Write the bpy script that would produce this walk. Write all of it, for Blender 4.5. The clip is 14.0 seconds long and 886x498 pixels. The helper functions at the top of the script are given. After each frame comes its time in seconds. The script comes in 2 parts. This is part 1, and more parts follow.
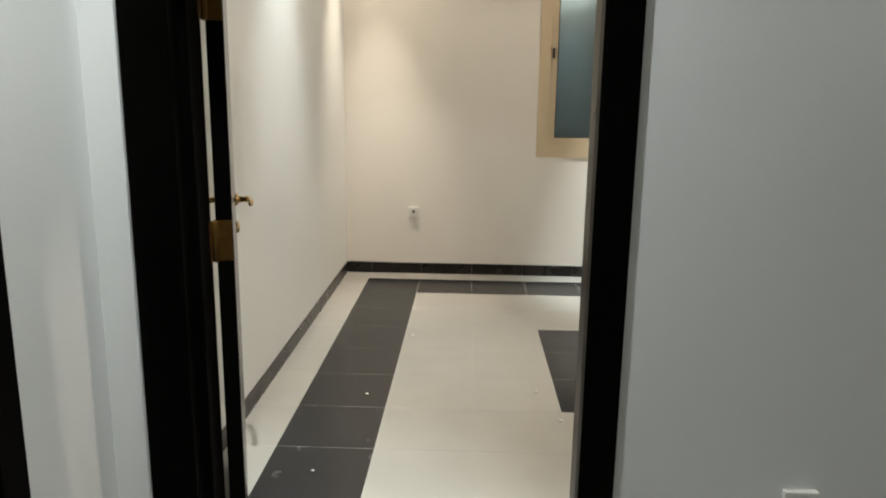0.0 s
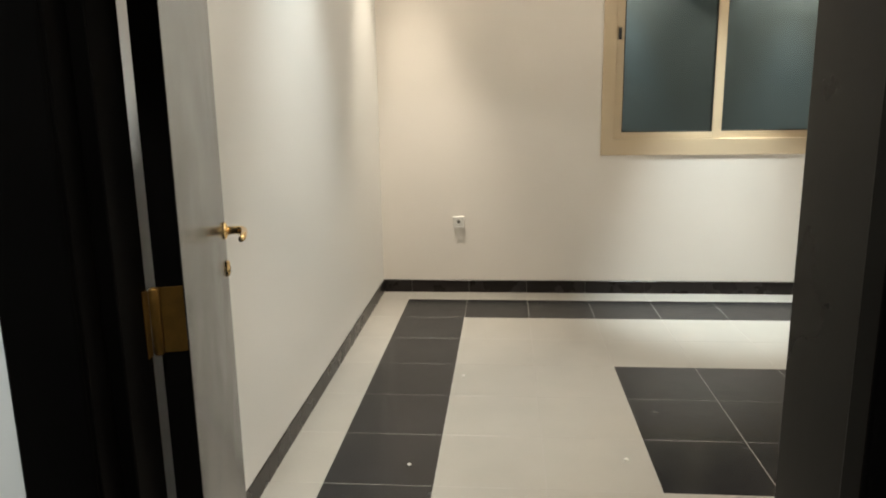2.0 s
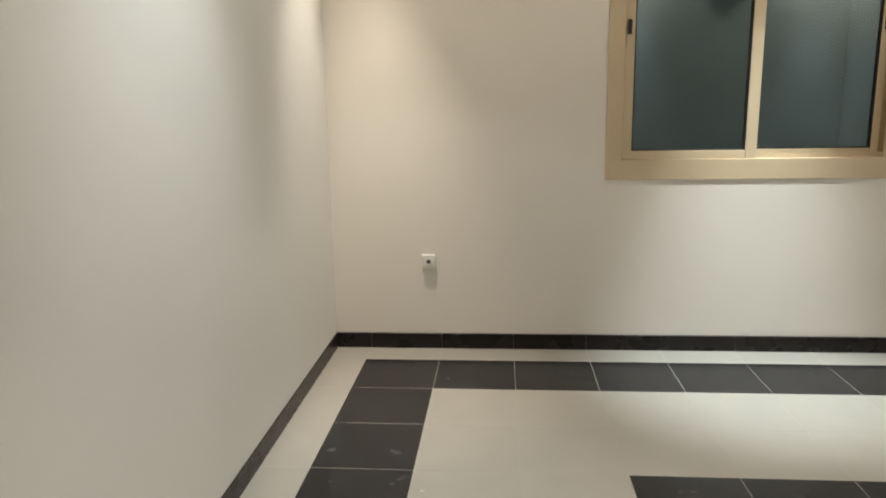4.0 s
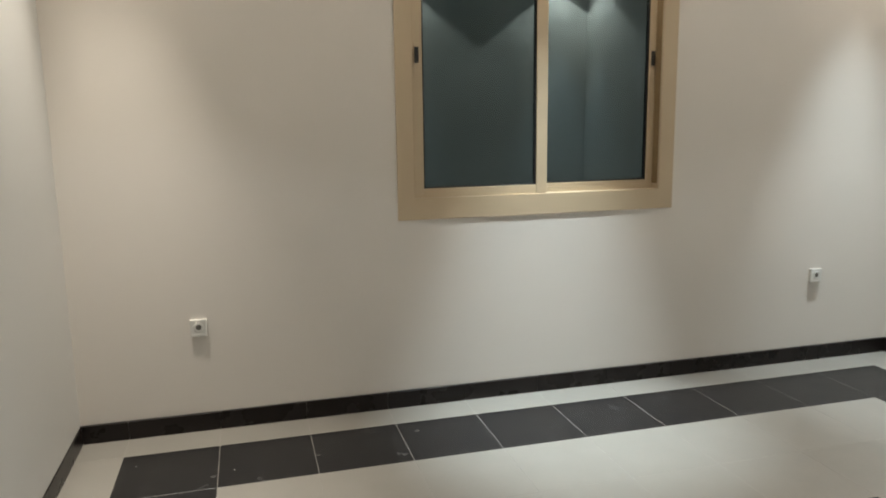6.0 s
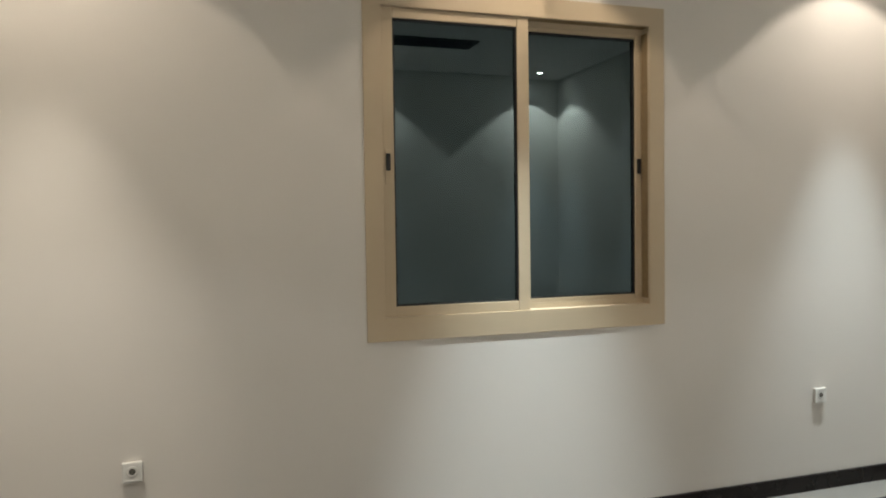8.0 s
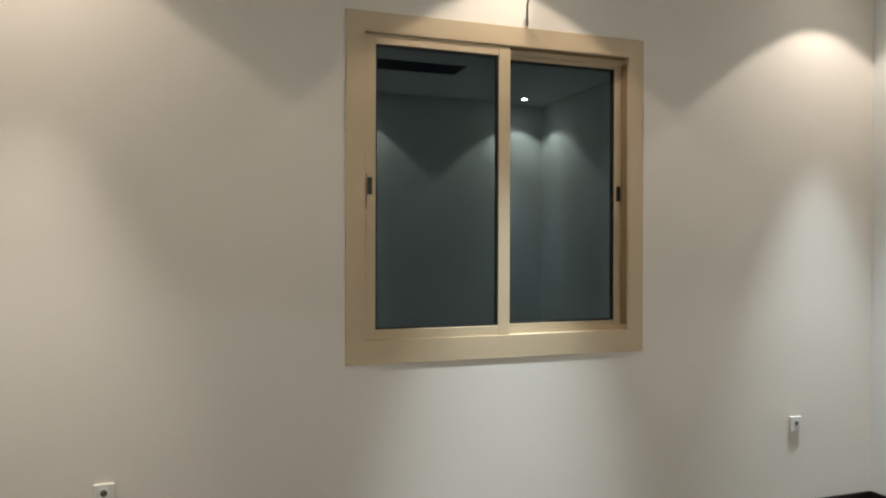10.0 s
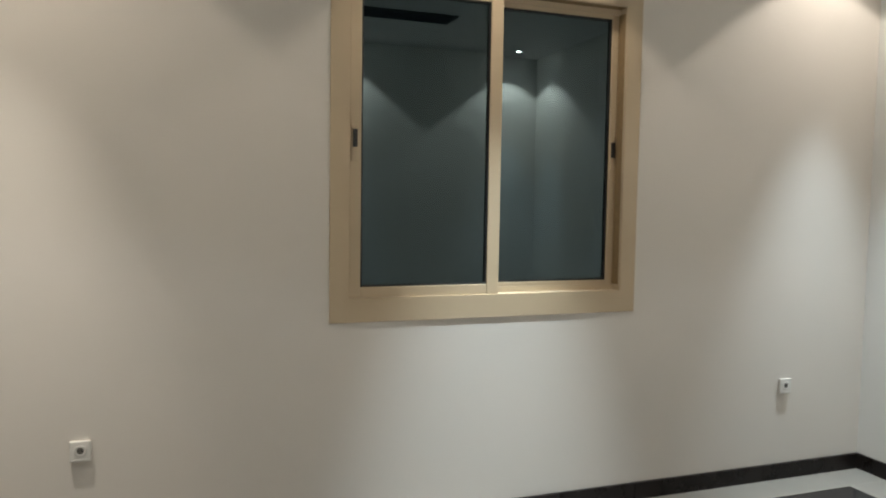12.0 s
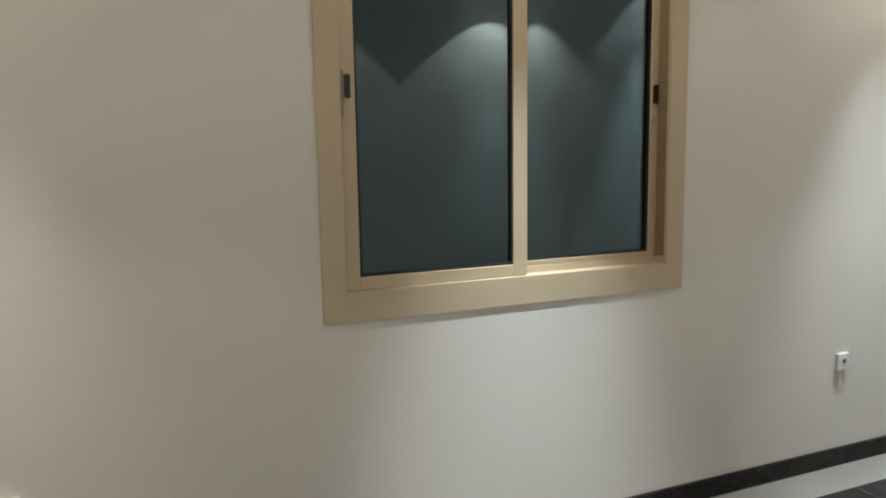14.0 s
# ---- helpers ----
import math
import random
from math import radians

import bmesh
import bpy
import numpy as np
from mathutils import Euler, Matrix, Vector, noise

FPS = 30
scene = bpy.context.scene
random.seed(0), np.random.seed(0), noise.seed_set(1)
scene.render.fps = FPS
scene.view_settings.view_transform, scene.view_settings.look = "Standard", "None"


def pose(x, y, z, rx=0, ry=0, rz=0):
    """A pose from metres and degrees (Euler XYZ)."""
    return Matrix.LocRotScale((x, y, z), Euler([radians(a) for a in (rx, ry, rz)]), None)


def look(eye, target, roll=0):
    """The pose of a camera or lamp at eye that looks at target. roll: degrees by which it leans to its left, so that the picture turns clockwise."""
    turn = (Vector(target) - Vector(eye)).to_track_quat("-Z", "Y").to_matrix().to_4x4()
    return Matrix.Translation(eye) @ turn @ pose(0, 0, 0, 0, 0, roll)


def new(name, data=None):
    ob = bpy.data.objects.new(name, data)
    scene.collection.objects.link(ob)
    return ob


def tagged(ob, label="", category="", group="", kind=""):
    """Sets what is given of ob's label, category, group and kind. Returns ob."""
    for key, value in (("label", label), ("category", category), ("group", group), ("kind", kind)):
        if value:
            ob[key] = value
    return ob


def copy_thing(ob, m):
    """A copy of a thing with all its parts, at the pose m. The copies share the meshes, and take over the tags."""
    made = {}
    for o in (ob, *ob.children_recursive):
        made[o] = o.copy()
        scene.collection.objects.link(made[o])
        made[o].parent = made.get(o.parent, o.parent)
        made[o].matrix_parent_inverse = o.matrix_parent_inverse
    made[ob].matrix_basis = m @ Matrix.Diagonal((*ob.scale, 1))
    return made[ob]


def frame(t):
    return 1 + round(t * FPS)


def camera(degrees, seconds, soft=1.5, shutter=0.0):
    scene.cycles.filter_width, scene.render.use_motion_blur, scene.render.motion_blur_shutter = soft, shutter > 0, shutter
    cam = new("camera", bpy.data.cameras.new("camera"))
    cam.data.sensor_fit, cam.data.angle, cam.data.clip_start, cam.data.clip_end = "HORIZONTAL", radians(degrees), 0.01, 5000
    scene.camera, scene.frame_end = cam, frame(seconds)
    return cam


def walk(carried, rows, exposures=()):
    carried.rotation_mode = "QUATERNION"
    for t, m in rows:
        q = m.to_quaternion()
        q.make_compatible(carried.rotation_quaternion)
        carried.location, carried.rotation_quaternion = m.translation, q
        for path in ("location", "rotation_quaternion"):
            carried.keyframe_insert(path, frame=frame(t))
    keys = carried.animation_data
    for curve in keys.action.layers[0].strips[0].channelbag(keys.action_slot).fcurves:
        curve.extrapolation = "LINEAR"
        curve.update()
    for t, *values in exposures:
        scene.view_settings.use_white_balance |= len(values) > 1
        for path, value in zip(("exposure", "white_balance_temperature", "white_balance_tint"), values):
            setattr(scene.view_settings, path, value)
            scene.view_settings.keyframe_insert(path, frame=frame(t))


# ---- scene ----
# camera and its walk
cam = camera(62.8, 14.0, soft=2.0)
walk(cam, [
    (0, look((0.967, -5.667, 1.397), (0.903, -3.712, 0.984), 0.8)),
    (0.5, look((0.965, -5.645, 1.406), (0.782, -3.7, 0.98), 0.1)),
    (1, look((0.94, -5.47, 1.399), (0.805, -3.511, 1.021), 0.1)),
    (1.5, look((0.871, -5.208, 1.395), (0.739, -3.258, 0.968), -1.4)),
    (2, look((0.865, -4.912, 1.364), (0.694, -2.964, 0.944), -0.9)),
    (2.2, look((0.857, -4.788, 1.358), (0.644, -2.851, 0.906), -1.1)),
    (4.3, look((0.943, -3.796, 1.368), (0.819, -1.834, 0.997), -0.8)),
    (4.5, look((0.907, -3.736, 1.354), (0.886, -1.764, 1.018), -0.8)),
    (5, look((0.897, -3.589, 1.381), (1.115, -1.637, 1.008), -1.3)),
    (5.5, look((0.819, -3.477, 1.401), (1.219, -1.555, 1.021), -1.6)),
    (6, look((0.788, -3.404, 1.408), (1.304, -1.503, 1.064), -0.8)),
    (6.5, look((0.853, -3.264, 1.407), (1.386, -1.352, 1.166), -0.7)),
    (7, look((0.874, -3.143, 1.398), (1.461, -1.241, 1.206), -0.5)),
    (7.5, look((0.852, -3.073, 1.418), (1.438, -1.166, 1.272), -1.3)),
    (8, look((0.856, -3.059, 1.45), (1.467, -1.156, 1.381), -0.8)),
    (8.5, look((0.847, -3.054, 1.458), (1.499, -1.163, 1.444), -0.4)),
    (8.7, look((0.854, -3.069, 1.442), (1.525, -1.185, 1.442), -0.4)),
    (10.8, look((0.91, -3.086, 1.472), (1.539, -1.187, 1.451), 0.2)),
    (11, look((0.928, -3.08, 1.464), (1.554, -1.181, 1.438), -0.1)),
    (11.5, look((0.938, -3.079, 1.436), (1.557, -1.178, 1.368), 0.6)),
    (12, look((0.929, -2.998, 1.463), (1.596, -1.117, 1.331), 0.9)),
    (12.5, look((0.88, -2.822, 1.451), (1.664, -0.987, 1.313), -0.2)),
    (12.7, look((0.861, -2.767, 1.455), (1.685, -0.954, 1.27), 0.8)),
    (13, look((0.845, -2.688, 1.463), (1.706, -0.894, 1.264), 0.5)),
    (13.3, look((0.873, -2.589, 1.454), (1.677, -0.769, 1.252), 0.0)),
    (13.5, look((0.9, -2.521, 1.475), (1.661, -0.684, 1.253), 0.2)),
    (14, look((0.944, -2.316, 1.5), (1.716, -0.49, 1.239), -0.9)),
], exposures=[(0.0, 0.59, 6900, 11), (1.0, 0.59, 6980, 11), (2.2, 0.65, 7030, 11), (4.5, 0.33, 6850, 11), (6.0, 0.13, 6600, 11), (9.7, 0.09, 6570, 11), (14.0, 0.04, 6420, 11)])

# room plan: far wall at y = 0, left wall near x = 0
ROOM_W, ROOM_D, CEIL = 4.49, 3.94, 2.985
HALL_Y, NIB_Y, HALL_BACK, HALL_L, HALL_R = -4.21, -4.0, -6.9, 0.085, 3.6
WEST = 0.012  # face of the side wall
BB_H, BB_T, BB_W = 0.085, 0.016, 0.006  # tile skirting, and how far it stands out on the side wall
GX, GY, PX, PY, NX, NY = 0.213, -0.203, 0.4, 0.3965, 10, 9
DOOR_X0, DOOR_X1, DOOR_H = 0.312, 1.224, 2.10
WIN = (1.570, 2.897, 1.043, 2.390)   # clear opening x0, x1, z0, z1


# world: night outside
world = bpy.data.worlds.new("night")
world.use_nodes = True
world.node_tree.nodes["Background"].inputs[0].default_value = (0.010, 0.016, 0.026, 1)
world.node_tree.nodes["Background"].inputs[1].default_value = 0.25
scene.world = world

# downlights: one wide spill and one narrow beam each
WARM, PALE, CLEAR, COOL = (1.0, 0.87, 0.71), (1.0, 0.91, 0.80), (0.93, 0.945, 0.94), (0.88, 0.97, 1.0)
BEAM_WHITE = (0.77, 0.92, 1.0)
# x, y, colour of the spill, beam: colour, watts, degrees, softness
SIDE, BACK, MAIN = (BEAM_WHITE, 195.0, 60, 1.0), (BEAM_WHITE, 130.0, 44, 1.0), (BEAM_WHITE, 560.0, 40, 1.0)
ROOM_LAMPS = [(0.28, -0.42, WARM, ((1.0, 0.94, 0.83), 178.0, 47, 1.0)), (2.25, -0.40, WARM, MAIN), (4.09, -0.40, PALE, (BEAM_WHITE, 290.0, 43, 1.0)),
              (0.36, -1.90, CLEAR, ((0.84, 0.93, 0.96), 155.0, 60, 1.0)), (4.11, -1.97, CLEAR, SIDE),
              (0.42, -3.69, PALE, (BEAM_WHITE, 300.0, 46, 1.0)), (2.27, -3.69, PALE, BACK), (4.12, -3.63, PALE, BACK)]
HALL_LAMPS = [(0.54, -4.60, COOL, (COOL, 54.0, 80, 1.0)), (2.10, -5.45, COOL, (COOL, 20.0, 62, 1.0))]
SPILLS = [23.0, 27.0, 28.0, 28.0, 28.0, 60.0, 60.0, 60.0, 78.0, 3.5]


def spot(x, y, colour, watts, degrees, blend, radius):
    data = bpy.data.lights.new("downlight_beam", "SPOT")
    data.energy, data.color, data.spot_size, data.spot_blend = watts, colour, radians(degrees), blend
    data.shadow_soft_size = radius
    ob = new("downlight_beam", data)
    ob.matrix_world = pose(x, y, CEIL - 0.012)
    return ob


for (x, y, c, (hue, power, degrees, soft)), watts in zip(ROOM_LAMPS + HALL_LAMPS, SPILLS):
    lens = 0.014 if (x, y) == ROOM_LAMPS[5][:2] else 0.028   # the lamp by the door is a clear one
    spot(x, y, c, watts, 103.5, 0.18, lens)
    spot(x, y, hue, power, degrees, soft, lens)


# materials
def material(name, colour, rough=0.5, metal=0.0, vary=0.06, scale=3.0, fine=90.0, bump=0.05, island=0.0, spec=0.5, coat=0.0):
    m = bpy.data.materials.new(name)
    m.use_nodes = True
    t = m.node_tree
    b = t.nodes["Principled BSDF"]
    b.inputs["Metallic"].default_value = metal
    b.inputs["Specular IOR Level"].default_value = spec
    b.inputs["Coat Weight"].default_value = coat
    b.inputs["Coat Roughness"].default_value = 0.08
    co = t.nodes.new("ShaderNodeTexCoord")
    geo = t.nodes.new("ShaderNodeNewGeometry")
    big, small = t.nodes.new("ShaderNodeTexNoise"), t.nodes.new("ShaderNodeTexNoise")
    big.inputs["Scale"].default_value, small.inputs["Scale"].default_value = scale, fine
    big.inputs["Detail"].default_value, small.inputs["Detail"].default_value = 5, 3
    for n in (big, small):
        t.links.new(geo.outputs["Position"], n.inputs["Vector"])
    mix = t.nodes.new("ShaderNodeMath")
    mix.operation = "MULTIPLY_ADD"
    t.links.new(small.outputs["Fac"], mix.inputs[0])
    mix.inputs[1].default_value = 0.35
    t.links.new(big.outputs["Fac"], mix.inputs[2])
    value = mix.outputs[0]
    if island:
        info = t.nodes.new("ShaderNodeObjectInfo")
        add = t.nodes.new("ShaderNodeMath")
        add.operation = "MULTIPLY_ADD"
        t.links.new(info.outputs["Random"], add.inputs[0])
        add.inputs[1].default_value = island
        t.links.new(value, add.inputs[2])
        value = add.outputs[0]
    ramp = t.nodes.new("ShaderNodeMapRange")
    ramp.inputs["From Min"].default_value, ramp.inputs["From Max"].default_value = 0.35, 1.0 + island
    ramp.inputs["To Min"].default_value, ramp.inputs["To Max"].default_value = 1 - vary, 1 + vary
    t.links.new(value, ramp.inputs["Value"])
    hue = t.nodes.new("ShaderNodeVectorMath")
    hue.operation = "SCALE"
    hue.inputs[0].default_value = colour
    t.links.new(ramp.outputs[0], hue.inputs["Scale"])
    t.links.new(hue.outputs[0], b.inputs["Base Color"])
    r = t.nodes.new("ShaderNodeMapRange")
    r.inputs["From Min"].default_value, r.inputs["From Max"].default_value = 0.3, 0.7
    r.inputs["To Min"].default_value, r.inputs["To Max"].default_value = rough * 0.85, min(1, rough * 1.15)
    t.links.new(big.outputs["Fac"], r.inputs["Value"])
    t.links.new(r.outputs[0], b.inputs["Roughness"])
    if bump:
        n = t.nodes.new("ShaderNodeBump")
        n.inputs["Strength"].default_value, n.inputs["Distance"].default_value = bump, 0.002
        t.links.new(small.outputs["Fac"], n.inputs["Height"])
        t.links.new(n.outputs[0], b.inputs["Normal"])
    return m


def add_scuffs(m, amount=0.53, pale=(0.048, 0.047, 0.046)):
    """Pale dried-plaster smears with shapes of their own."""
    t = m.node_tree
    b = t.nodes["Principled BSDF"]
    geo = t.nodes.new("ShaderNodeNewGeometry")
    n1, n2 = t.nodes.new("ShaderNodeTexNoise"), t.nodes.new("ShaderNodeTexNoise")
    n1.inputs["Scale"].default_value, n1.inputs["Detail"].default_value = 7.0, 6
    n1.inputs["Distortion"].default_value = 0.4
    n2.inputs["Scale"].default_value, n2.inputs["Detail"].default_value = 17.0, 6
    for n in (n1, n2):
        t.links.new(geo.outputs["Position"], n.inputs["Vector"])
    r1, r2 = t.nodes.new("ShaderNodeMapRange"), t.nodes.new("ShaderNodeMapRange")
    r1.inputs["From Min"].default_value, r1.inputs["From Max"].default_value = amount, amount + 0.12
    r2.inputs["From Min"].default_value, r2.inputs["From Max"].default_value = 0.50, 0.68
    t.links.new(n1.outputs["Fac"], r1.inputs["Value"])
    t.links.new(n2.outputs["Fac"], r2.inputs["Value"])
    mul = t.nodes.new("ShaderNodeMath")
    mul.operation = "MULTIPLY"
    t.links.new(r1.outputs[0], mul.inputs[0])
    t.links.new(r2.outputs[0], mul.inputs[1])
    mix = t.nodes.new("ShaderNodeMix")
    mix.data_type = "RGBA"
    old = b.inputs["Base Color"].links[0].from_socket
    t.links.new(mul.outputs[0], mix.inputs["Factor"])
    t.links.new(old, mix.inputs["A"])
    mix.inputs["B"].default_value = (*pale, 1)
    t.links.new(mix.outputs["Result"], b.inputs["Base Color"])
    return m


def glass_material(name, tint):
    m = bpy.data.materials.new(name)
    m.use_nodes = True
    b = m.node_tree.nodes["Principled BSDF"]
    b.inputs["Base Color"].default_value = (*tint, 1)
    b.inputs["Transmission Weight"].default_value = 1.0
    b.inputs["Roughness"].default_value = 0.0
    b.inputs["IOR"].default_value = 2.3
    b.inputs["Specular Tint"].default_value = (0.68, 0.91, 0.99, 1)
    return m


def glow_material(name, colour, strength):
    m = bpy.data.materials.new(name)
    m.use_nodes = True
    b = m.node_tree.nodes["Principled BSDF"]
    b.inputs["Emission Color"].default_value = (*colour, 1)
    b.inputs["Emission Strength"].default_value = strength
    return m


PAINT = material("cream_wall_paint", (0.712, 0.669, 0.607), 0.55, vary=0.025, scale=1.3, fine=160, bump=0.10)
SIDE_PAINT = material("white_wall_paint", (0.70, 0.695, 0.665), 0.55, vary=0.025, scale=1.3, fine=160, bump=0.10)
HALL_PAINT = material("hall_paint", (0.76, 0.77, 0.76), 0.5, vary=0.025, scale=1.2, fine=160, bump=0.10)
CEIL_PAINT = material("ceiling_paint", (0.62, 0.61, 0.59), 0.8, vary=0.02, scale=1.0, fine=120, bump=0.06)
PALE_TILE = material("pale_tile", (0.292, 0.275, 0.245), 0.16, vary=0.05, scale=5, fine=60, bump=0.01, island=0.25)
BLACK_TILE = add_scuffs(material("black_tile", (0.0125, 0.0122, 0.0132), 0.22, vary=0.35, scale=8, fine=70, bump=0.02, island=0.35, spec=0.3))
SKIRT_TILE = material("skirting_black", (0.012, 0.009, 0.008), 0.28, vary=0.18, scale=6, fine=60, bump=0.0, island=0.3, spec=0.28)
GROUT = material("grout", (0.30, 0.285, 0.255), 0.9, vary=0.15, scale=12, fine=120, bump=0.2)
DARK_WOOD = material("dark_lacquered_wood", (0.0020, 0.0017, 0.0015), 0.36, vary=0.3, scale=6, fine=140, bump=0.0, spec=0.025)
# same dark wood; brown tone and extra gloss stand in for reflected room light
LIT_LINING_WOOD = material("satin_lit_lining", (0.0030, 0.0024, 0.0016), 0.30, vary=0.2, scale=5, fine=120, bump=0.02, spec=0.07)
LEAF_WOOD = material("polished_black_door", (0.0035, 0.0028, 0.0024), 0.20, vary=0.3, scale=6, fine=140, bump=0.0, spec=0.28)
CREAM_METAL = material("cream_aluminium", (0.54, 0.43, 0.29), 0.48, vary=0.04, scale=4, fine=200, bump=0.02)
BLACK_RUBBER = material("black_gasket", (0.008, 0.008, 0.008), 0.6, vary=0.2, scale=20, bump=0.05)
BLACK_PLASTIC = material("black_plastic", (0.012, 0.011, 0.010), 0.35, vary=0.2, scale=20, bump=0.02)
WHITE_PLASTIC = material("white_plastic", (0.69, 0.675, 0.63), 0.3, vary=0.02, scale=20, bump=0.0)
SOCKET_HOLE = material("socket_dark", (0.13, 0.12, 0.10), 0.5, vary=0.1, scale=20, bump=0.0)
BRASS = material("polished_brass", (0.90, 0.63, 0.31), 0.15, 1.0, vary=0.08, scale=25, fine=200, bump=0.01)
OLD_BRASS = material("dull_brass", (0.11, 0.055, 0.010), 0.45, 0.85, vary=0.25, scale=40, fine=200, bump=0.05)
REVEAL_SHADE = material("brown_reveal_shade", (0.27, 0.185, 0.095), 0.9, vary=0.2, scale=30, fine=300, bump=0.1)
GREY_CABLE = material("grey_cable", (0.24, 0.23, 0.22), 0.5, vary=0.1, scale=30, bump=0.0)
PLASTER_CHIP = material("plaster_chip", (0.50, 0.48, 0.43), 0.8, vary=0.1, scale=60, bump=0.1)
DARK_METAL = material("dark_grille_metal", (0.02, 0.022, 0.025), 0.5, vary=0.15, scale=20, bump=0.02)
GLASS = glass_material("window_glass", (0.03, 0.04, 0.045))
LAMP_GLOW = glow_material("lamp_lens", (1.0, 0.95, 0.88), 110.0)


# mesh helpers
def mesh_of(name, bm, mat):
    bmesh.ops.recalc_face_normals(bm, faces=bm.faces)
    me = bpy.data.meshes.new(name)
    bm.to_mesh(me)
    bm.free()
    me.materials.append(mat)
    return me


def part(name, bm, mat, parent=None, label="", smooth=False):
    me = mesh_of(name, bm, mat)
    if smooth:
        for p in me.polygons:
            p.use_smooth = True
    ob = new(name, me)
    if parent:
        ob.parent = parent
    if label:
        ob["label"] = label
    return ob


def thing(name, at=(0, 0, 0), rz=0.0):
    ob = new(name)
    ob.empty_display_size = 0.1
    ob.matrix_world = pose(*at, 0, 0, rz)
    return ob


def prism(bm, plan, z0, z1):
    low = [bm.verts.new((x, y, z0)) for x, y in plan]
    high = [bm.verts.new((x, y, z1)) for x, y in plan]
    n = len(plan)
    bm.faces.new(low[::-1])
    bm.faces.new(high)
    for i in range(n):
        bm.faces.new((low[i], low[(i + 1) % n], high[(i + 1) % n], high[i]))


def box(bm, x0, x1, y0, y1, z0, z1, bevel=0.0):
    made = bmesh.ops.create_cube(bm, size=1.0, matrix=Matrix.LocRotScale(
        ((x0 + x1) / 2, (y0 + y1) / 2, (z0 + z1) / 2), None, (abs(x1 - x0), abs(y1 - y0), abs(z1 - z0))))
    if bevel:
        edges = list({e for v in made["verts"] for e in v.link_edges})
        bmesh.ops.bevel(bm, geom=edges, offset=bevel, segments=2, profile=0.6, affect="EDGES")
    return bm


def box_bm(*a, bevel=0.0):
    return box(bmesh.new(), *a, bevel=bevel)


def lathe(bm, profile, m=Matrix(), steps=24):
    """Turns (radius, height) pairs round z, then places them by m."""
    rings = []
    for r, z in profile:
        if r < 1e-5:
            rings.append([bm.verts.new(m @ Vector((0, 0, z)))])
        else:
            rings.append([bm.verts.new(m @ Vector((r * math.cos(i * math.tau / steps), r * math.sin(i * math.tau / steps), z))) for i in range(steps)])
    for a, b in zip(rings, rings[1:]):
        for i in range(steps):
            j = (i + 1) % steps
            if len(a) == 1 and len(b) == 1:
                continue
            if len(a) == 1:
                bm.faces.new((a[0], b[i], b[j]))
            elif len(b) == 1:
                bm.faces.new((a[i], a[j], b[0]))
            else:
                bm.faces.new((a[i], a[j], b[j], b[i]))
    return bm


def sweep(bm, path, radii, steps=12):
    """A round bar along a path with a radius (or a pair) at each point."""
    rings = []
    for i, p in enumerate(path):
        p = Vector(p)
        ahead = (Vector(path[min(i + 1, len(path) - 1)]) - Vector(path[max(i - 1, 0)])).normalized()
        side = ahead.cross(Vector((0, 0, 1)))
        side = side.normalized() if side.length > 1e-4 else Vector((1, 0, 0))
        up = side.cross(ahead).normalized()
        ra, rb = radii[i] if isinstance(radii[i], tuple) else (radii[i], radii[i])
        rings.append([bm.verts.new(p + side * ra * math.cos(k * math.tau / steps) + up * rb * math.sin(k * math.tau / steps)) for k in range(steps)])
    for a, b in zip(rings, rings[1:]):
        for k in range(steps):
            bm.faces.new((a[k], a[(k + 1) % steps], b[(k + 1) % steps], b[k]))
    bm.faces.new(rings[0][::-1])
    bm.faces.new(rings[-1])
    return bm


def structure(name, bm, mat, label, category):
    return tagged(part(name, bm, mat), label, category, kind="structure")


# ---- the room's shell ----
bm = bmesh.new()
T = 0.25
x0, x1, z0, z1 = WIN
for a in ((-0.12, x0, 0, T, 0, CEIL), (x1, ROOM_W + 0.2, 0, T, 0, CEIL), (x0, x1, 0, T, 0, z0), (x0, x1, 0, T, z1, CEIL)):
    box(bm, *a)
structure("wall_north", bm, PAINT, "cream painted plaster wall with a window opening", "wall")

bm = bmesh.new()
prism(bm, [(-0.12, 0), (-0.12, -ROOM_D), (WEST, -ROOM_D), (WEST, 0)], 0, CEIL)
structure("wall_west", bm, SIDE_PAINT, "white painted plaster side wall of the room", "wall")
bm = bmesh.new()
prism(bm, [(ROOM_W, 0), (ROOM_W - 0.01, -ROOM_D), (ROOM_W + 0.2, -ROOM_D), (ROOM_W + 0.2, 0)], 0, CEIL)
structure("wall_east", bm, SIDE_PAINT, "white painted plaster side wall of the room", "wall")

# the wall with the doorway: room paint inside, hall paint outside, thicker on the latch side
D2_Y0, D2_Y1 = -5.356, -4.456
LIN = 0.03   # thickness of the door lining
bm = bmesh.new()
for a in ((-0.12, DOOR_X0 - LIN, 0, CEIL), (DOOR_X1 + LIN, ROOM_W + 0.2, 0, CEIL), (DOOR_X0 - LIN, DOOR_X1 + LIN, DOOR_H + LIN, CEIL)):
    box(bm, a[0], a[1], -3.97, -ROOM_D, a[2], a[3])
structure("wall_south", bm, SIDE_PAINT, "white painted wall with the doorway", "wall")
bm = bmesh.new()
box(bm, -0.12, DOOR_X0 - LIN, NIB_Y, -3.97, 0, CEIL)
box(bm, DOOR_X1 + LIN, ROOM_W + 0.2, HALL_Y, -3.97, 0, CEIL)
box(bm, DOOR_X0 - LIN, DOOR_X1 + LIN, HALL_Y, -3.97, DOOR_H + LIN, CEIL)
structure("wall_hall_north", bm, HALL_PAINT, "cool white painted hall wall beside the doorway", "wall")
bm = bmesh.new()
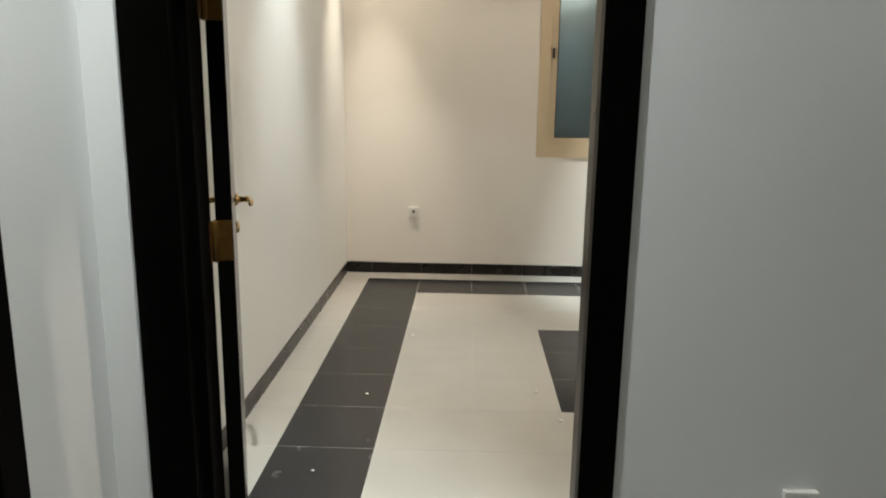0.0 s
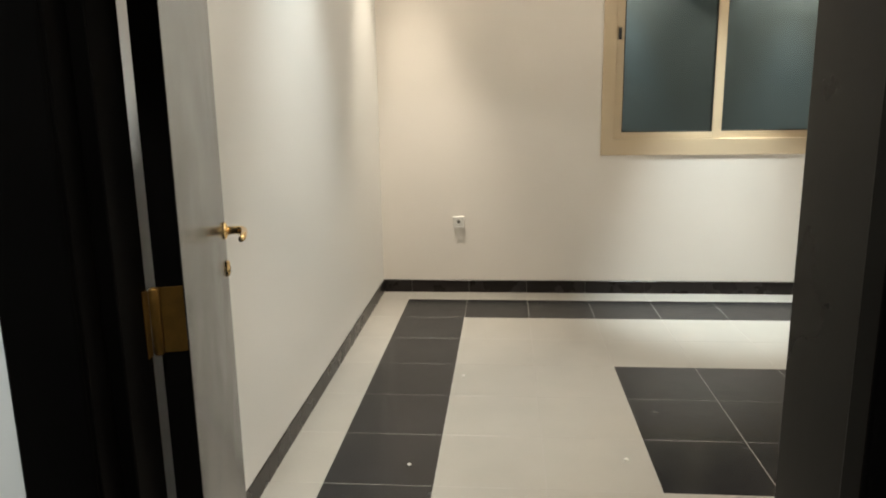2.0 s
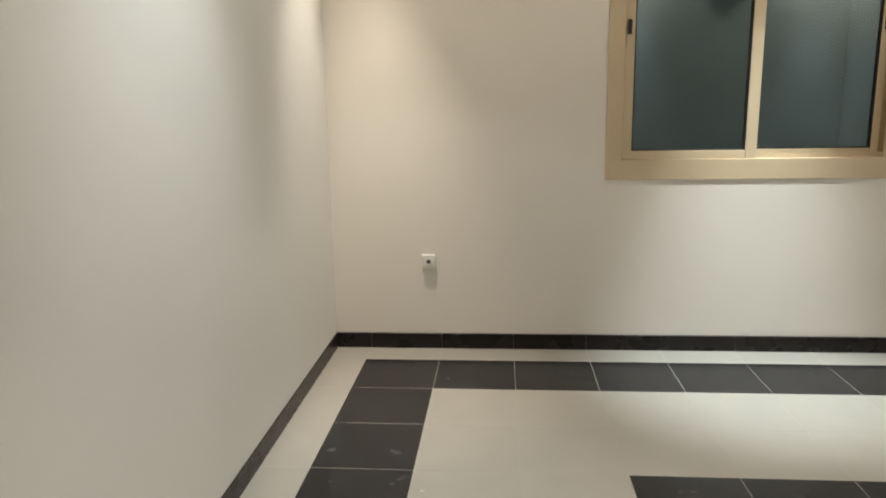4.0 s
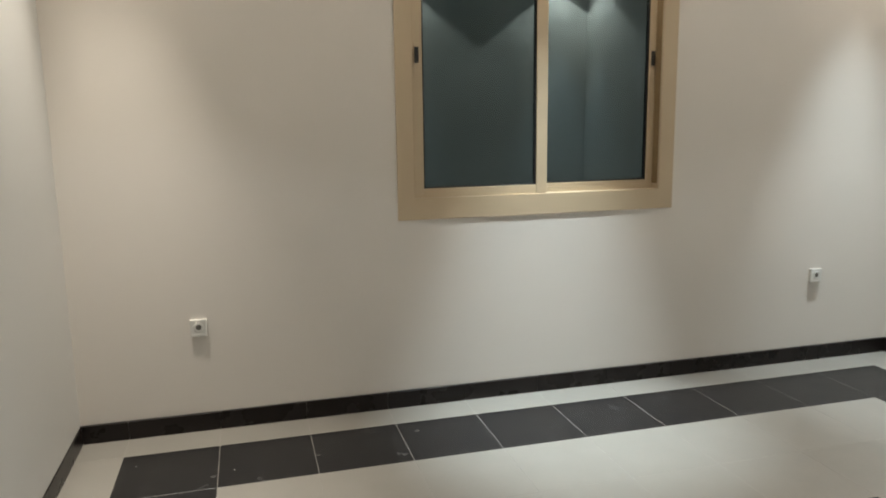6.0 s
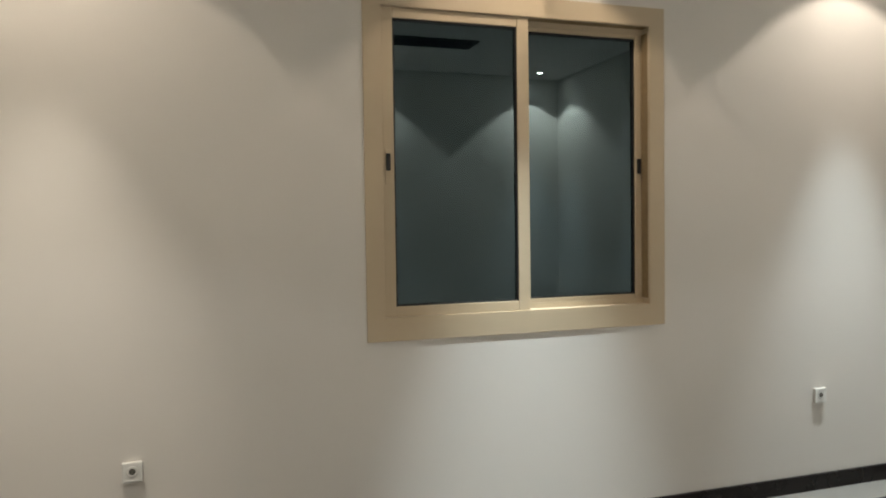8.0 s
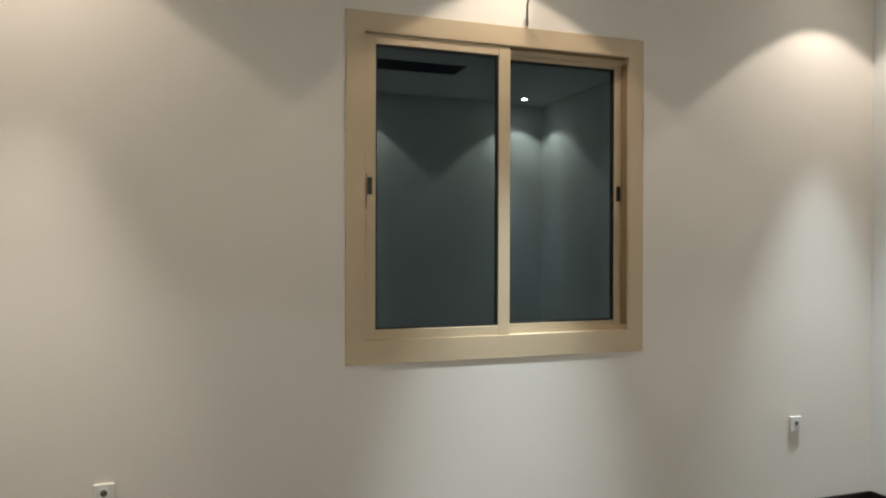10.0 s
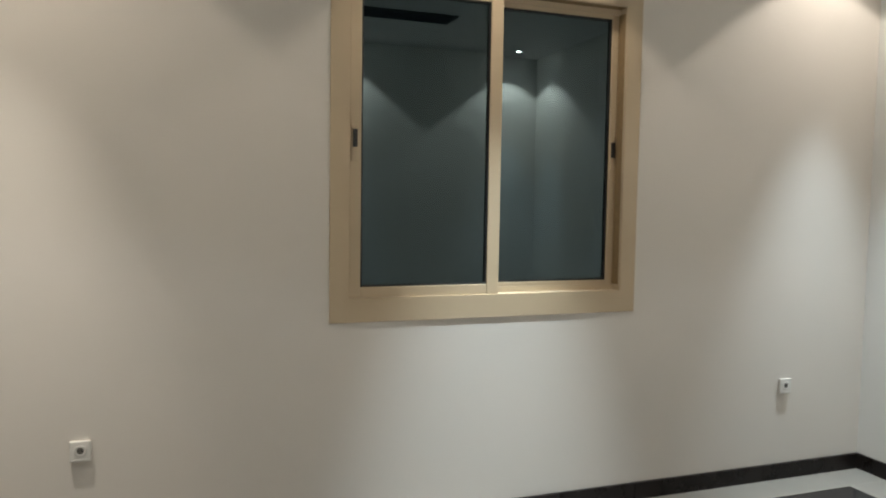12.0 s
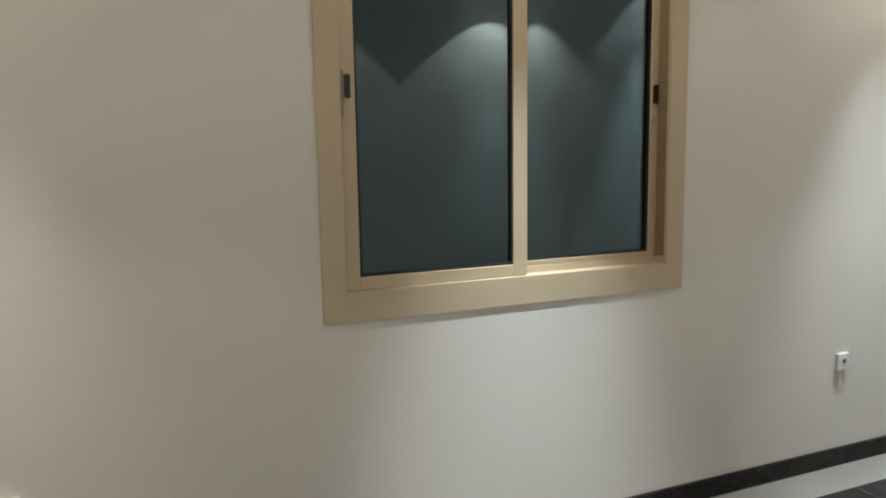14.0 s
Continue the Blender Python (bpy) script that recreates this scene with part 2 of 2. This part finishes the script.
box(bm, HALL_L - 0.125, HALL_L, HALL_BACK, D2_Y0 - LIN, 0, CEIL)
box(bm, HALL_L - 0.125, HALL_L, D2_Y1 + LIN, NIB_Y, 0, CEIL)
box(bm, HALL_L - 0.125, HALL_L, D2_Y0 - LIN, D2_Y1 + LIN, DOOR_H + LIN, CEIL)
structure("wall_hall_west", bm, HALL_PAINT, "cool white painted hall wall with a closed door", "wall")
structure("wall_hall_east", box_bm(HALL_R, HALL_R + 0.2, HALL_BACK, HALL_Y, 0, CEIL), HALL_PAINT, "plain white painted hall wall", "wall")
structure("wall_hall_south", box_bm(HALL_L - 0.125, HALL_R + 0.2, HALL_BACK - 0.2, HALL_BACK, 0, CEIL), HALL_PAINT, "plain white painted hall wall", "wall")
structure("ceiling", box_bm(-0.14, ROOM_W + 0.2, -4.0, T, CEIL, CEIL + 0.12), CEIL_PAINT, "white painted flat ceiling", "ceiling")
structure("ceiling_hall", box_bm(HALL_L - 0.2, HALL_R + 1.1, HALL_BACK - 0.2, -4.0, CEIL, CEIL + 0.12), CEIL_PAINT, "white painted hall ceiling", "ceiling")
structure("floor_hall", box_bm(HALL_L - 0.2, HALL_R + 1.1, HALL_BACK - 0.2, -ROOM_D, -0.15, -0.004), PALE_TILE, "pale polished stone hall floor", "floor")
floor = structure("floor", box_bm(-0.14, ROOM_W + 0.2, -ROOM_D, T, -0.15, -0.0006), GROUT, "tiled floor, cream tiles with a black border band", "floor")


# ---- window ----
def frame_ring(bm, x0, x1, z0, z1, w, y0, y1, bevel=0.002):
    """Four bars round an opening, butted end to end."""
    box(bm, x0, x0 + w, y0, y1, z0, z1, bevel)
    box(bm, x1 - w, x1, y0, y1, z0, z1, bevel)
    box(bm, x0 + w, x1 - w, y0, y1, z0, z0 + w, bevel)
    box(bm, x0 + w, x1 - w, y0, y1, z1 - w, z1, bevel)
    return bm


def sash(window, name, x0, x1, z0, z1, y0, y1, left_w, right_w, rail, latch_x, latch_label):
    bm = bmesh.new()
    box(bm, x0 + left_w, x1 - right_w, y0 + 0.001, y1, z0, z0 + rail, 0.003)
    box(bm, x0 + left_w, x1 - right_w, y0 + 0.001, y1, z1 - rail, z1, 0.003)
    s = part(name, bm, CREAM_METAL, window, "cream aluminium sliding sash")
    part("stile", box_bm(x0, x0 + left_w, y0, y1, z0, z1, bevel=0.003), CREAM_METAL, s)
    part("stile", box_bm(x1 - right_w, x1, y0, y1, z0, z1, bevel=0.003), CREAM_METAL, s)
    gx0, gx1, gz0, gz1 = x0 + left_w, x1 - right_w, z0 + rail, z1 - rail
    ym = (y0 + y1) / 2
    part("pane", box_bm(gx0 - 0.006, gx1 + 0.006, ym - 0.003, ym + 0.003, gz0 - 0.006, gz1 + 0.006), GLASS, s, "dark reflective window pane")
    bm = bmesh.new()
    frame_ring(bm, gx0 - 0.001, gx1 + 0.001, gz0 - 0.001, gz1 + 0.001, 0.009, y0 + 0.006, ym - 0.0035, 0.001)
    part("gasket", bm, BLACK_RUBBER, s, "black rubber glazing gasket")
    bm = bmesh.new()
    box(bm, latch_x - 0.013, latch_x + 0.013, y0 - 0.004, y0 + 0.002, 1.625, 1.775, 0.0015)
    plate = part("latch_plate", bm, CREAM_METAL, s, "cream latch plate")
    bm = bmesh.new()
    box(bm, latch_x - 0.010, latch_x + 0.010, y0 - 0.013, y0 - 0.0035, 1.683, 1.757, 0.003)
    part("latch", bm, BLACK_PLASTIC, s, latch_label)
    return s


def build_window():
    w = tagged(thing("window_1", (2.23, 0, 0.94)), "cream aluminium sliding window with two dark panes", "window", kind="structure")
    inv = w.matrix_world.inverted()
    x0, x1, z0, z1 = WIN
    bm = bmesh.new()   # flat architrave on the wall, mitred look from four bars
    X0, X1, Z0, Z1 = 1.490, 2.979, 0.942, 2.477
    for plan in (((X0, Z0), (x0, z0), (x0, z1), (X0, Z1)), ((X1, Z0), (X1, Z1), (x1, z1), (x1, z0)),
                 ((X0, Z0), (X1, Z0), (x1, z0), (x0, z0)), ((X0, Z1), (x0, z1), (x1, z1), (X1, Z1))):
        lo = [bm.verts.new((x, 0.0, z)) for x, z in plan]
        hi = [bm.verts.new((x + (0.0015 if x < 2 else -0.0015), -0.006, z + (0.0015 if z < 1.5 else -0.0015))) for x, z in plan]
        bm.faces.new(lo)
        bm.faces.new(hi[::-1])
        for i in range(4):
            bm.faces.new((lo[i], lo[(i + 1) % 4], hi[(i + 1) % 4], hi[i]))
    part("architrave", bm, CREAM_METAL, w, "wide flat cream surround")
    bm = bmesh.new()   # outer frame with two tracks
    frame_ring(bm, x0, x1, z0, z1, 0.004, 0.0, 0.13, 0.001)
    box(bm, x0 + 0.004, x1 - 0.004, 0.052, 0.058, z0 + 0.004, z0 + 0.030)
    box(bm, x0 + 0.004, x1 - 0.004, 0.052, 0.058, z1 - 0.030, z1 - 0.004)
    part("window_frame", bm, CREAM_METAL, w)
    # thin brown strips added: shade of the recessed track put into colour
    part("shade_strip", box_bm(x1 - 0.0052, x1 - 0.0040, 0.008, 0.061, z0 + 0.031, z1 - 0.031), REVEAL_SHADE, w, "added brown strip, shade painted in the open track")
    part("shade_strip", box_bm(2.268, x1 - 0.006, 0.008, 0.050, z1 - 0.0055, z1 - 0.0042), REVEAL_SHADE, w, "added brown strip, shade painted in the open track")
    sash(w, "sash", x0 + 0.0045, 2.264, z0 + 0.0045, z1 - 0.0045, 0.006, 0.046, 0.0495, 0.058, 0.0445, x0 + 0.018 + 0.008, "black plastic sash latch")
    sash(w, "sash", 2.218, x1 - 0.0055, z0 + 0.0045, z1 - 0.0045, 0.062, 0.102, 0.058, 0.035, 0.0445, x1 - 0.024, "black plastic sash latch")
    for ob in w.children:
        ob.matrix_parent_inverse = inv
    return w


build_window()


# ---- doorway ----
def build_frame(d):
    """Lining with a rebate for the leaf on the room side, and architraves on both faces."""
    x0, x1 = DOOR_X0, DOOR_X1
    bm = bmesh.new()
    box(bm, x0 - LIN, x0 - 0.006, NIB_Y - 0.036, -3.985, 0, DOOR_H, 0.003)
    box(bm, x0 - LIN, x0 + 0.017, -3.985, -3.902, 0, DOOR_H, 0.003)
    part("jamb", bm, DARK_WOOD, d)
    bm = bmesh.new()
    box(bm, x1 - 0.003, x1 + LIN, HALL_Y - 0.009, -4.175, 0, DOOR_H, 0.003)
    part("jamb", bm, DARK_WOOD, d)
    part("lining", box_bm(x1 + 0.0255, x1 + LIN, -4.174, -3.936, 0, DOOR_H, bevel=0.001), LIT_LINING_WOOD, d, "satin dark inner lining, room light put into its brown tone")
    part("head", box_bm(x0, x1 + LIN, HALL_Y - 0.002, -3.936, DOOR_H, DOOR_H + LIN, bevel=0.003), DARK_WOOD, d)
    for x, w, y0, y1 in ((x0 - 0.010 - 0.110, 0.110, NIB_Y - 0.040, NIB_Y), (x1 + 0.001, 0.073, HALL_Y - 0.011, HALL_Y),
                         (x0 - 0.012 - 0.075, 0.075, -ROOM_D, -ROOM_D + 0.016), (x1 + LIN + 0.001, 0.060, -ROOM_D, -ROOM_D + 0.007)):
        part("architrave", box_bm(x, x + w, y0, y1, 0, DOOR_H + 0.09, bevel=0.005), DARK_WOOD, d)
    part("architrave", box_bm(x0 - 0.003, x1, HALL_Y - 0.011, HALL_Y, DOOR_H + 0.002, DOOR_H + 0.09, bevel=0.005), DARK_WOOD, d)
    part("architrave", box_bm(x0 - 0.011, x1 + LIN, -ROOM_D, -ROOM_D + 0.016, DOOR_H + 0.015, DOOR_H + 0.09, bevel=0.004), DARK_WOOD, d)


def lever(d, leaf, side, x, z):
    """Rose, neck and lever on one face. The leaf lies along +x with its front face at y = 0, its back at y = 0.042."""
    y = 0.0 if side < 0 else 0.042
    face = Matrix.Translation((x, y, z)) @ Matrix.Rotation(radians(90 if side < 0 else -90), 4, "X")
    bm = bmesh.new()
    lathe(bm, [(0, 0), (0.0225, 0), (0.0225, 0.004), (0.020, 0.008), (0.013, 0.010), (0.012, 0.013), (0.0, 0.013)], face)
    s = side
    path = [(x, y + s * 0.008, z), (x, y + s * 0.030, z), (x - 0.004, y + s * 0.042, z), (x - 0.014, y + s * 0.050, z),
            (x - 0.035, y + s * 0.053, z), (x - 0.075, y + s * 0.054, z + 0.001), (x - 0.110, y + s * 0.053, z + 0.001), (x - 0.128, y + s * 0.049, z - 0.001)]
    sweep(bm, path, [0.0115, 0.0105, 0.0115, (0.010, 0.0115), (0.009, 0.011), (0.008, 0.010), (0.008, 0.010), (0.006, 0.007)])
    h = part("handle", bm, BRASS, leaf, "polished brass lever handle", True)
    bm = bmesh.new()
    face = Matrix.Translation((x, y, z - 0.100)) @ Matrix.Rotation(radians(90 if side < 0 else -90), 4, "X")
    lathe(bm, [(0, 0), (0.021, 0), (0.021, 0.005), (0.018, 0.009), (0.0, 0.010)], face)
    r = part("key_rose", bm, BRASS, leaf, "polished brass keyhole rose", True)
    bm = box_bm(x - 0.0035, x + 0.0035, y + s * 0.0098, y + s * 0.0112, z - 0.112, z - 0.092, bevel=0.0004)
    part("keyhole", bm, SOCKET_HOLE, r)
    return h


def build_door():
    d = tagged(thing("door_1"), "black lacquered door standing open into the room", "door", kind="structure")
    build_frame(d)
    # the open leaf: local x from hinge edge to free edge, front face at local y = 0
    leaf = part("leaf", box_bm(0, 0.842, 0, 0.042, 0.008, DOOR_H - 0.004, bevel=0.0025), DARK_WOOD, d, "glossy black door leaf")
    leaf.data.materials.append(LEAF_WOOD)
    for p in leaf.data.polygons:
        p.material_index = int(abs(p.normal.y) > 0.9)
    turn = Matrix.Translation((0.375, -3.875, 0)) @ Matrix.Rotation(radians(107.4), 4, "Z")
    leaf.matrix_world = turn
    lever(d, leaf, -1, 0.787, 1.025)
    lever(d, leaf, 1, 0.787, 1.025)
    part("latch_plate", box_bm(0.8415, 0.8435, 0.009, 0.033, 0.89, 1.11, bevel=0.0008), OLD_BRASS, leaf, "brass lock face plate")
    for z in (0.25, 1.030, 1.618):
        part("hinge", box_bm(-0.0016, 0.0004, 0.002, 0.040, z - 0.052, z + 0.052, bevel=0.0006), OLD_BRASS, leaf, "dull brass hinge flap")
        bm = bmesh.new()
        lathe(bm, [(0, -0.055), (0.006, -0.053), (0.0085, -0.05), (0.0085, 0.05), (0.006, 0.053), (0, 0.055)],
              Matrix.Translation((-0.007, 0.044, z)), 14)
        part("hinge_knuckle", bm, OLD_BRASS, leaf, "dull brass hinge knuckle", True)
        part("hinge", box_bm(DOOR_X0 + 0.0165, DOOR_X0 + 0.0185, -3.918, -3.903, z - 0.052, z + 0.052, bevel=0.0006), OLD_BRASS, d, "dull brass hinge flap")
    part("threshold", box_bm(DOOR_X0, DOOR_X1, HALL_Y, -ROOM_D, -0.003, 0.0005, bevel=0.0002), PALE_TILE, d)
    return d


build_door()


def build_next_door():
    d = tagged(thing("door_2"), "closed black lacquered door in the hall side wall", "door", kind="structure")
    y0, y1, x = D2_Y0, D2_Y1, HALL_L
    part("jamb", box_bm(x - 0.125, x + 0.002, y1, y1 + LIN, 0, DOOR_H, bevel=0.003), DARK_WOOD, d)
    part("jamb", box_bm(x - 0.125, x + 0.002, y0 - LIN, y0, 0, DOOR_H, bevel=0.003), DARK_WOOD, d)
    part("head", box_bm(x - 0.125, x + 0.002, y0 - LIN, y1 + LIN, DOOR_H, DOOR_H + LIN, bevel=0.003), DARK_WOOD, d)
    part("architrave", box_bm(x, x + 0.018, y1 + 0.004, y1 + 0.086, 0, DOOR_H + 0.09, bevel=0.004), DARK_WOOD, d)
    part("architrave", box_bm(x, x + 0.018, y0 - 0.086, y0 - 0.004, 0, DOOR_H + 0.09, bevel=0.004), DARK_WOOD, d)
    part("architrave", box_bm(x, x + 0.018, y0 - 0.003, y1 + 0.003, DOOR_H + 0.004, DOOR_H + 0.09, bevel=0.004), DARK_WOOD, d)
    part("leaf", box_bm(x - 0.105, x - 0.065, y0 + 0.002, y1 - 0.002, 0.006, DOOR_H - 0.002, bevel=0.0025), DARK_WOOD, d, "glossy black door leaf")
    return d


build_next_door()


# ---- sockets ----
def build_socket():
    s = thing("wall_socket")
    w, h, t = 0.037, 0.040, 0.018
    bm = bmesh.new()
    box(bm, -w, w, -t, 0, -h, h, 0.004)
    part("faceplate", bm, WHITE_PLASTIC, s)
    face = Matrix.Translation((0, -t, 0.004)) @ Matrix.Rotation(radians(90), 4, "X")
    bm = bmesh.new()
    lathe(bm, [(0.0135, -0.0005), (0.0225, 0.0015), (0.0205, 0.0022), (0.0125, 0.0008)], face)
    part("rim", bm, WHITE_PLASTIC, s, smooth=True)
    bm = bmesh.new()
    lathe(bm, [(0, 0.0006), (0.0125, 0.0006), (0.0125, 0.0001), (0, 0.0001)], face)
    insert = part("insert", bm, SOCKET_HOLE, s, "dark recessed socket insert")
    for x in (-0.006, 0.006):
        bm = bmesh.new()
        lathe(bm, [(0, 0.0006), (0.003, 0.0006), (0.003, 0.0016), (0, 0.0016)], face @ Matrix.Translation((x, 0, 0)), 10)
        part("pin_sleeve", bm, BLACK_PLASTIC, insert)
    part("lower_strip", box_bm(-0.026, 0.026, -t - 0.0012, -t + 0.001, -0.034, -0.028, bevel=0.0005), WHITE_PLASTIC, s)
    return s


socket = build_socket()
tagged(socket, "white plastic power socket on the plain wall", "socket", "wall sockets")
socket.matrix_world = pose(0.546, 0, 0.496)
copy_thing(socket, pose(3.937, 0, 0.507))
copy_thing(socket, pose(1.698, HALL_Y, 0.536))["label"] = "white plastic power socket on the hall wall"


# ---- ceiling fittings ----
def build_downlight():
    d = thing("ceiling_downlight")
    bm = bmesh.new()
    lathe(bm, [(0.029, 0.0), (0.032, -0.004), (0.047, -0.005), (0.050, 0.0)], steps=32)
    part("trim_ring", bm, WHITE_PLASTIC, d, smooth=True)
    bm = bmesh.new()
    lathe(bm, [(0, -0.003), (0.029, -0.0025), (0.029, -0.0005), (0, -0.0005)], steps=32)
    part("lens", bm, LAMP_GLOW, d, "glowing frosted lens")
    return tagged(d, "small round recessed downlight, lit, in the white ceiling", "downlight", "recessed ceiling downlights")


lamp = build_downlight()
lamp.matrix_world = pose(ROOM_LAMPS[0][0], ROOM_LAMPS[0][1], CEIL)
for x, y, *rest in ROOM_LAMPS[1:] + HALL_LAMPS:
    copy_thing(lamp, pose(x, y, CEIL))


def build_grille():
    g = tagged(thing("ceiling_vent", (2.26, -2.80, CEIL)), "long dark linear air vent set in the white ceiling", "vent")
    bm = bmesh.new()
    hx, hy = 0.80, 0.145
    box(bm, -hx, hx, -hy, -hy + 0.022, -0.010, 0, 0.002)
    box(bm, -hx, hx, hy - 0.022, hy, -0.010, 0, 0.002)
    box(bm, -hx, -hx + 0.022, -hy + 0.022, hy - 0.022, -0.010, 0, 0.002)
    box(bm, hx - 0.022, hx, -hy + 0.022, hy - 0.022, -0.010, 0, 0.002)
    part("frame", bm, DARK_METAL, g)
    part("backing", box_bm(-hx + 0.022, hx - 0.022, -hy + 0.022, hy - 0.022, -0.0025, -0.0005), BLACK_PLASTIC, g)
    me = mesh_of("slat", box_bm(-hx + 0.022, hx - 0.022, -0.006, 0.006, -0.0090, -0.003, bevel=0.001), DARK_METAL)
    for i in range(8):
        s = new("slat", me)
        s.parent = g
        s.location = (0, -0.105 + 0.030 * i, 0)
    return g


build_grille()

# loose cable hanging to window head; unseen run beside lamp added to shade wall
bm = bmesh.new()
sweep(bm, [(2.296, -0.300, CEIL), (2.298, -0.300, 2.930), (2.301, -0.296, 2.850), (2.303, -0.235, 2.730), (2.312, -0.120, 2.630), (2.322, -0.050, 2.570), (2.336, -0.020, 2.520), (2.342, -0.010, 2.486)],
      [0.0048] * 8, 10)
tagged(part("cable", bm, GREY_CABLE, smooth=True), "loose grey cable above the window, with an added unseen run from the ceiling", "cable")

# chips of dried plaster left on the tiles
def chip(x, y, r):
    bm = bmesh.new()
    bmesh.ops.create_icosphere(bm, subdivisions=1, radius=r)
    for v in bm.verts:
        v.co = Vector((v.co.x * random.uniform(0.7, 1.3), v.co.y * random.uniform(0.7, 1.3), max(v.co.z * 0.5, -0.3 * r)))
    ob = part("plaster_chip", bm, PLASTER_CHIP)
    ob.matrix_world = pose(x, y, 0.3 * r, 0, 0, random.uniform(0, 360))
    return tagged(ob, "tiny white chip of dried plaster on the floor", "debris", "plaster chips on the floor")


for x, y, r in ((1.322, -2.355, 0.010), (1.400, -2.673, 0.011), (0.662, -1.552, 0.008), (0.508, -2.437, 0.008), (0.404, -3.170, 0.007), (0.677, -0.462, 0.004), (0.278, -0.314, 0.0035)):
    chip(x, y, r)


# ---- skirting tiles and floor tiles ----
def slab_mesh(name, plan, z0, z1, mat, chamfer=0.0006, gap=0.0008):
    """A tile from four plan corners in order, shrunk by the joint, with its upper edges chamfered."""
    c = Vector((sum(p[0] for p in plan) / 4, sum(p[1] for p in plan) / 4))
    bm = bmesh.new()
    rings = []
    for z, off in ((z0, gap), (z1 - chamfer, gap), (z1, gap + chamfer)):
        ring = []
        for x, y in plan:
            d = Vector((x, y)) - c
            ring.append(bm.verts.new((d.x - math.copysign(off, d.x), d.y - math.copysign(off, d.y), z)))
        rings.append(ring)
    for a, b in zip(rings, rings[1:]):
        for i in range(4):
            bm.faces.new((a[i], a[(i + 1) % 4], b[(i + 1) % 4], b[i]))
    bm.faces.new(rings[-1])
    return mesh_of(name, bm, mat), c


xs = [GX + PX * i for i in range(NX + 1)]
ys = [GY - PY * j for j in range(NY + 1)]
shared = {}
for j in range(NY):
    for i in range(NX):
        border = i in (0, NX - 1) or j in (0, NY - 1)
        square = 3 <= i <= 6 and 3 <= j <= 5
        black = border or square
        plan = [(xs[i], ys[j + 1]), (xs[i + 1], ys[j + 1]), (xs[i + 1], ys[j]), (xs[i], ys[j])]
        c = Vector((sum(p[0] for p in plan) / 4, sum(p[1] for p in plan) / 4))
        if black not in shared:
            shared[black] = slab_mesh("floor_tile", plan, -0.006, 0.0, BLACK_TILE if black else PALE_TILE, gap=0.0012 if black else 0.0006)[0]
        t = new("floor_tile", shared[black])
        t.parent = floor
        t.location = (c.x, c.y, 0)


def edge_tile(plan):
    me, c = slab_mesh("floor_tile", plan, -0.006, 0.0, PALE_TILE)
    t = new("floor_tile", me)
    t.parent = floor
    t.location = (c.x, c.y, 0)


xl = [0.0] + xs + [ROOM_W]
yl = [0.0] + ys + [-ROOM_D]
for i in range(NX + 2):
    for j in range(NY + 2):
        if 0 < i <= NX and 0 < j <= NY:
            continue
        def corner(a, b):
            y = yl[b]
            if a == 0:
                return (0, y)
            return (ROOM_W + 0.0025 * y, y) if a == NX + 2 else (xl[a], y)
        a = i + 1
        right = NX + 2 if i == NX + 1 else i + 1
        left = i
        edge_tile([corner(left, j + 1), corner(right, j + 1), corner(right, j), corner(left, j)])


def skirting(name, start, end, inward, cuts, label, depth=BB_T):
    """A run of skirting tiles along a wall foot; cuts are metres from the start."""
    s, e, n = Vector(start), Vector(end), Vector(inward)
    way = (e - s).normalized()
    bed = bmesh.new()
    prism(bed, [tuple(p) for p in (s, e, e + n * 0.004, s + n * 0.004)], 0.0, BB_H - 0.003)
    run = tagged(part(name, bed, GROUT), label, "skirting", kind="structure")
    stops = [0.0] + [c for c in cuts if 0.02 < c < (e - s).length - 0.02] + [(e - s).length]
    for a, b in zip(stops, stops[1:]):
        p, q = s + way * (a + 0.001), s + way * (b - 0.001)
        bm = bmesh.new()
        prism(bm, [tuple(v) for v in (p, q, q + n * depth, p + n * depth)], 0.0, BB_H)
        top = [ed for ed in bm.edges if all(v.co.z > BB_H - 1e-4 for v in ed.verts)]
        bmesh.ops.bevel(bm, geom=top, offset=0.0015, segments=1, affect="EDGES")
        part("skirting_tile", bm, SKIRT_TILE, run)
    return run


skirting("baseboard_north", (WEST + BB_W, 0), (ROOM_W - BB_T, 0), (0, -1), [x - WEST - BB_W for x in xs], "black tile skirting along the window wall")
skirting("baseboard_west", (WEST, 0), (WEST, -ROOM_D), (1, 0), [-y for y in ys], "black tile skirting along the side wall", BB_W)
skirting("baseboard_east", (ROOM_W, 0), (ROOM_W - 0.01, -ROOM_D), (-1, 0), [-y for y in ys], "black tile skirting along the side wall")
skirting("baseboard_south", (DOOR_X1 + 0.10, -ROOM_D), (ROOM_W - 0.03, -ROOM_D), (0, 1), [0.27 + 0.4 * i for i in range(8)], "black tile skirting along the door wall")
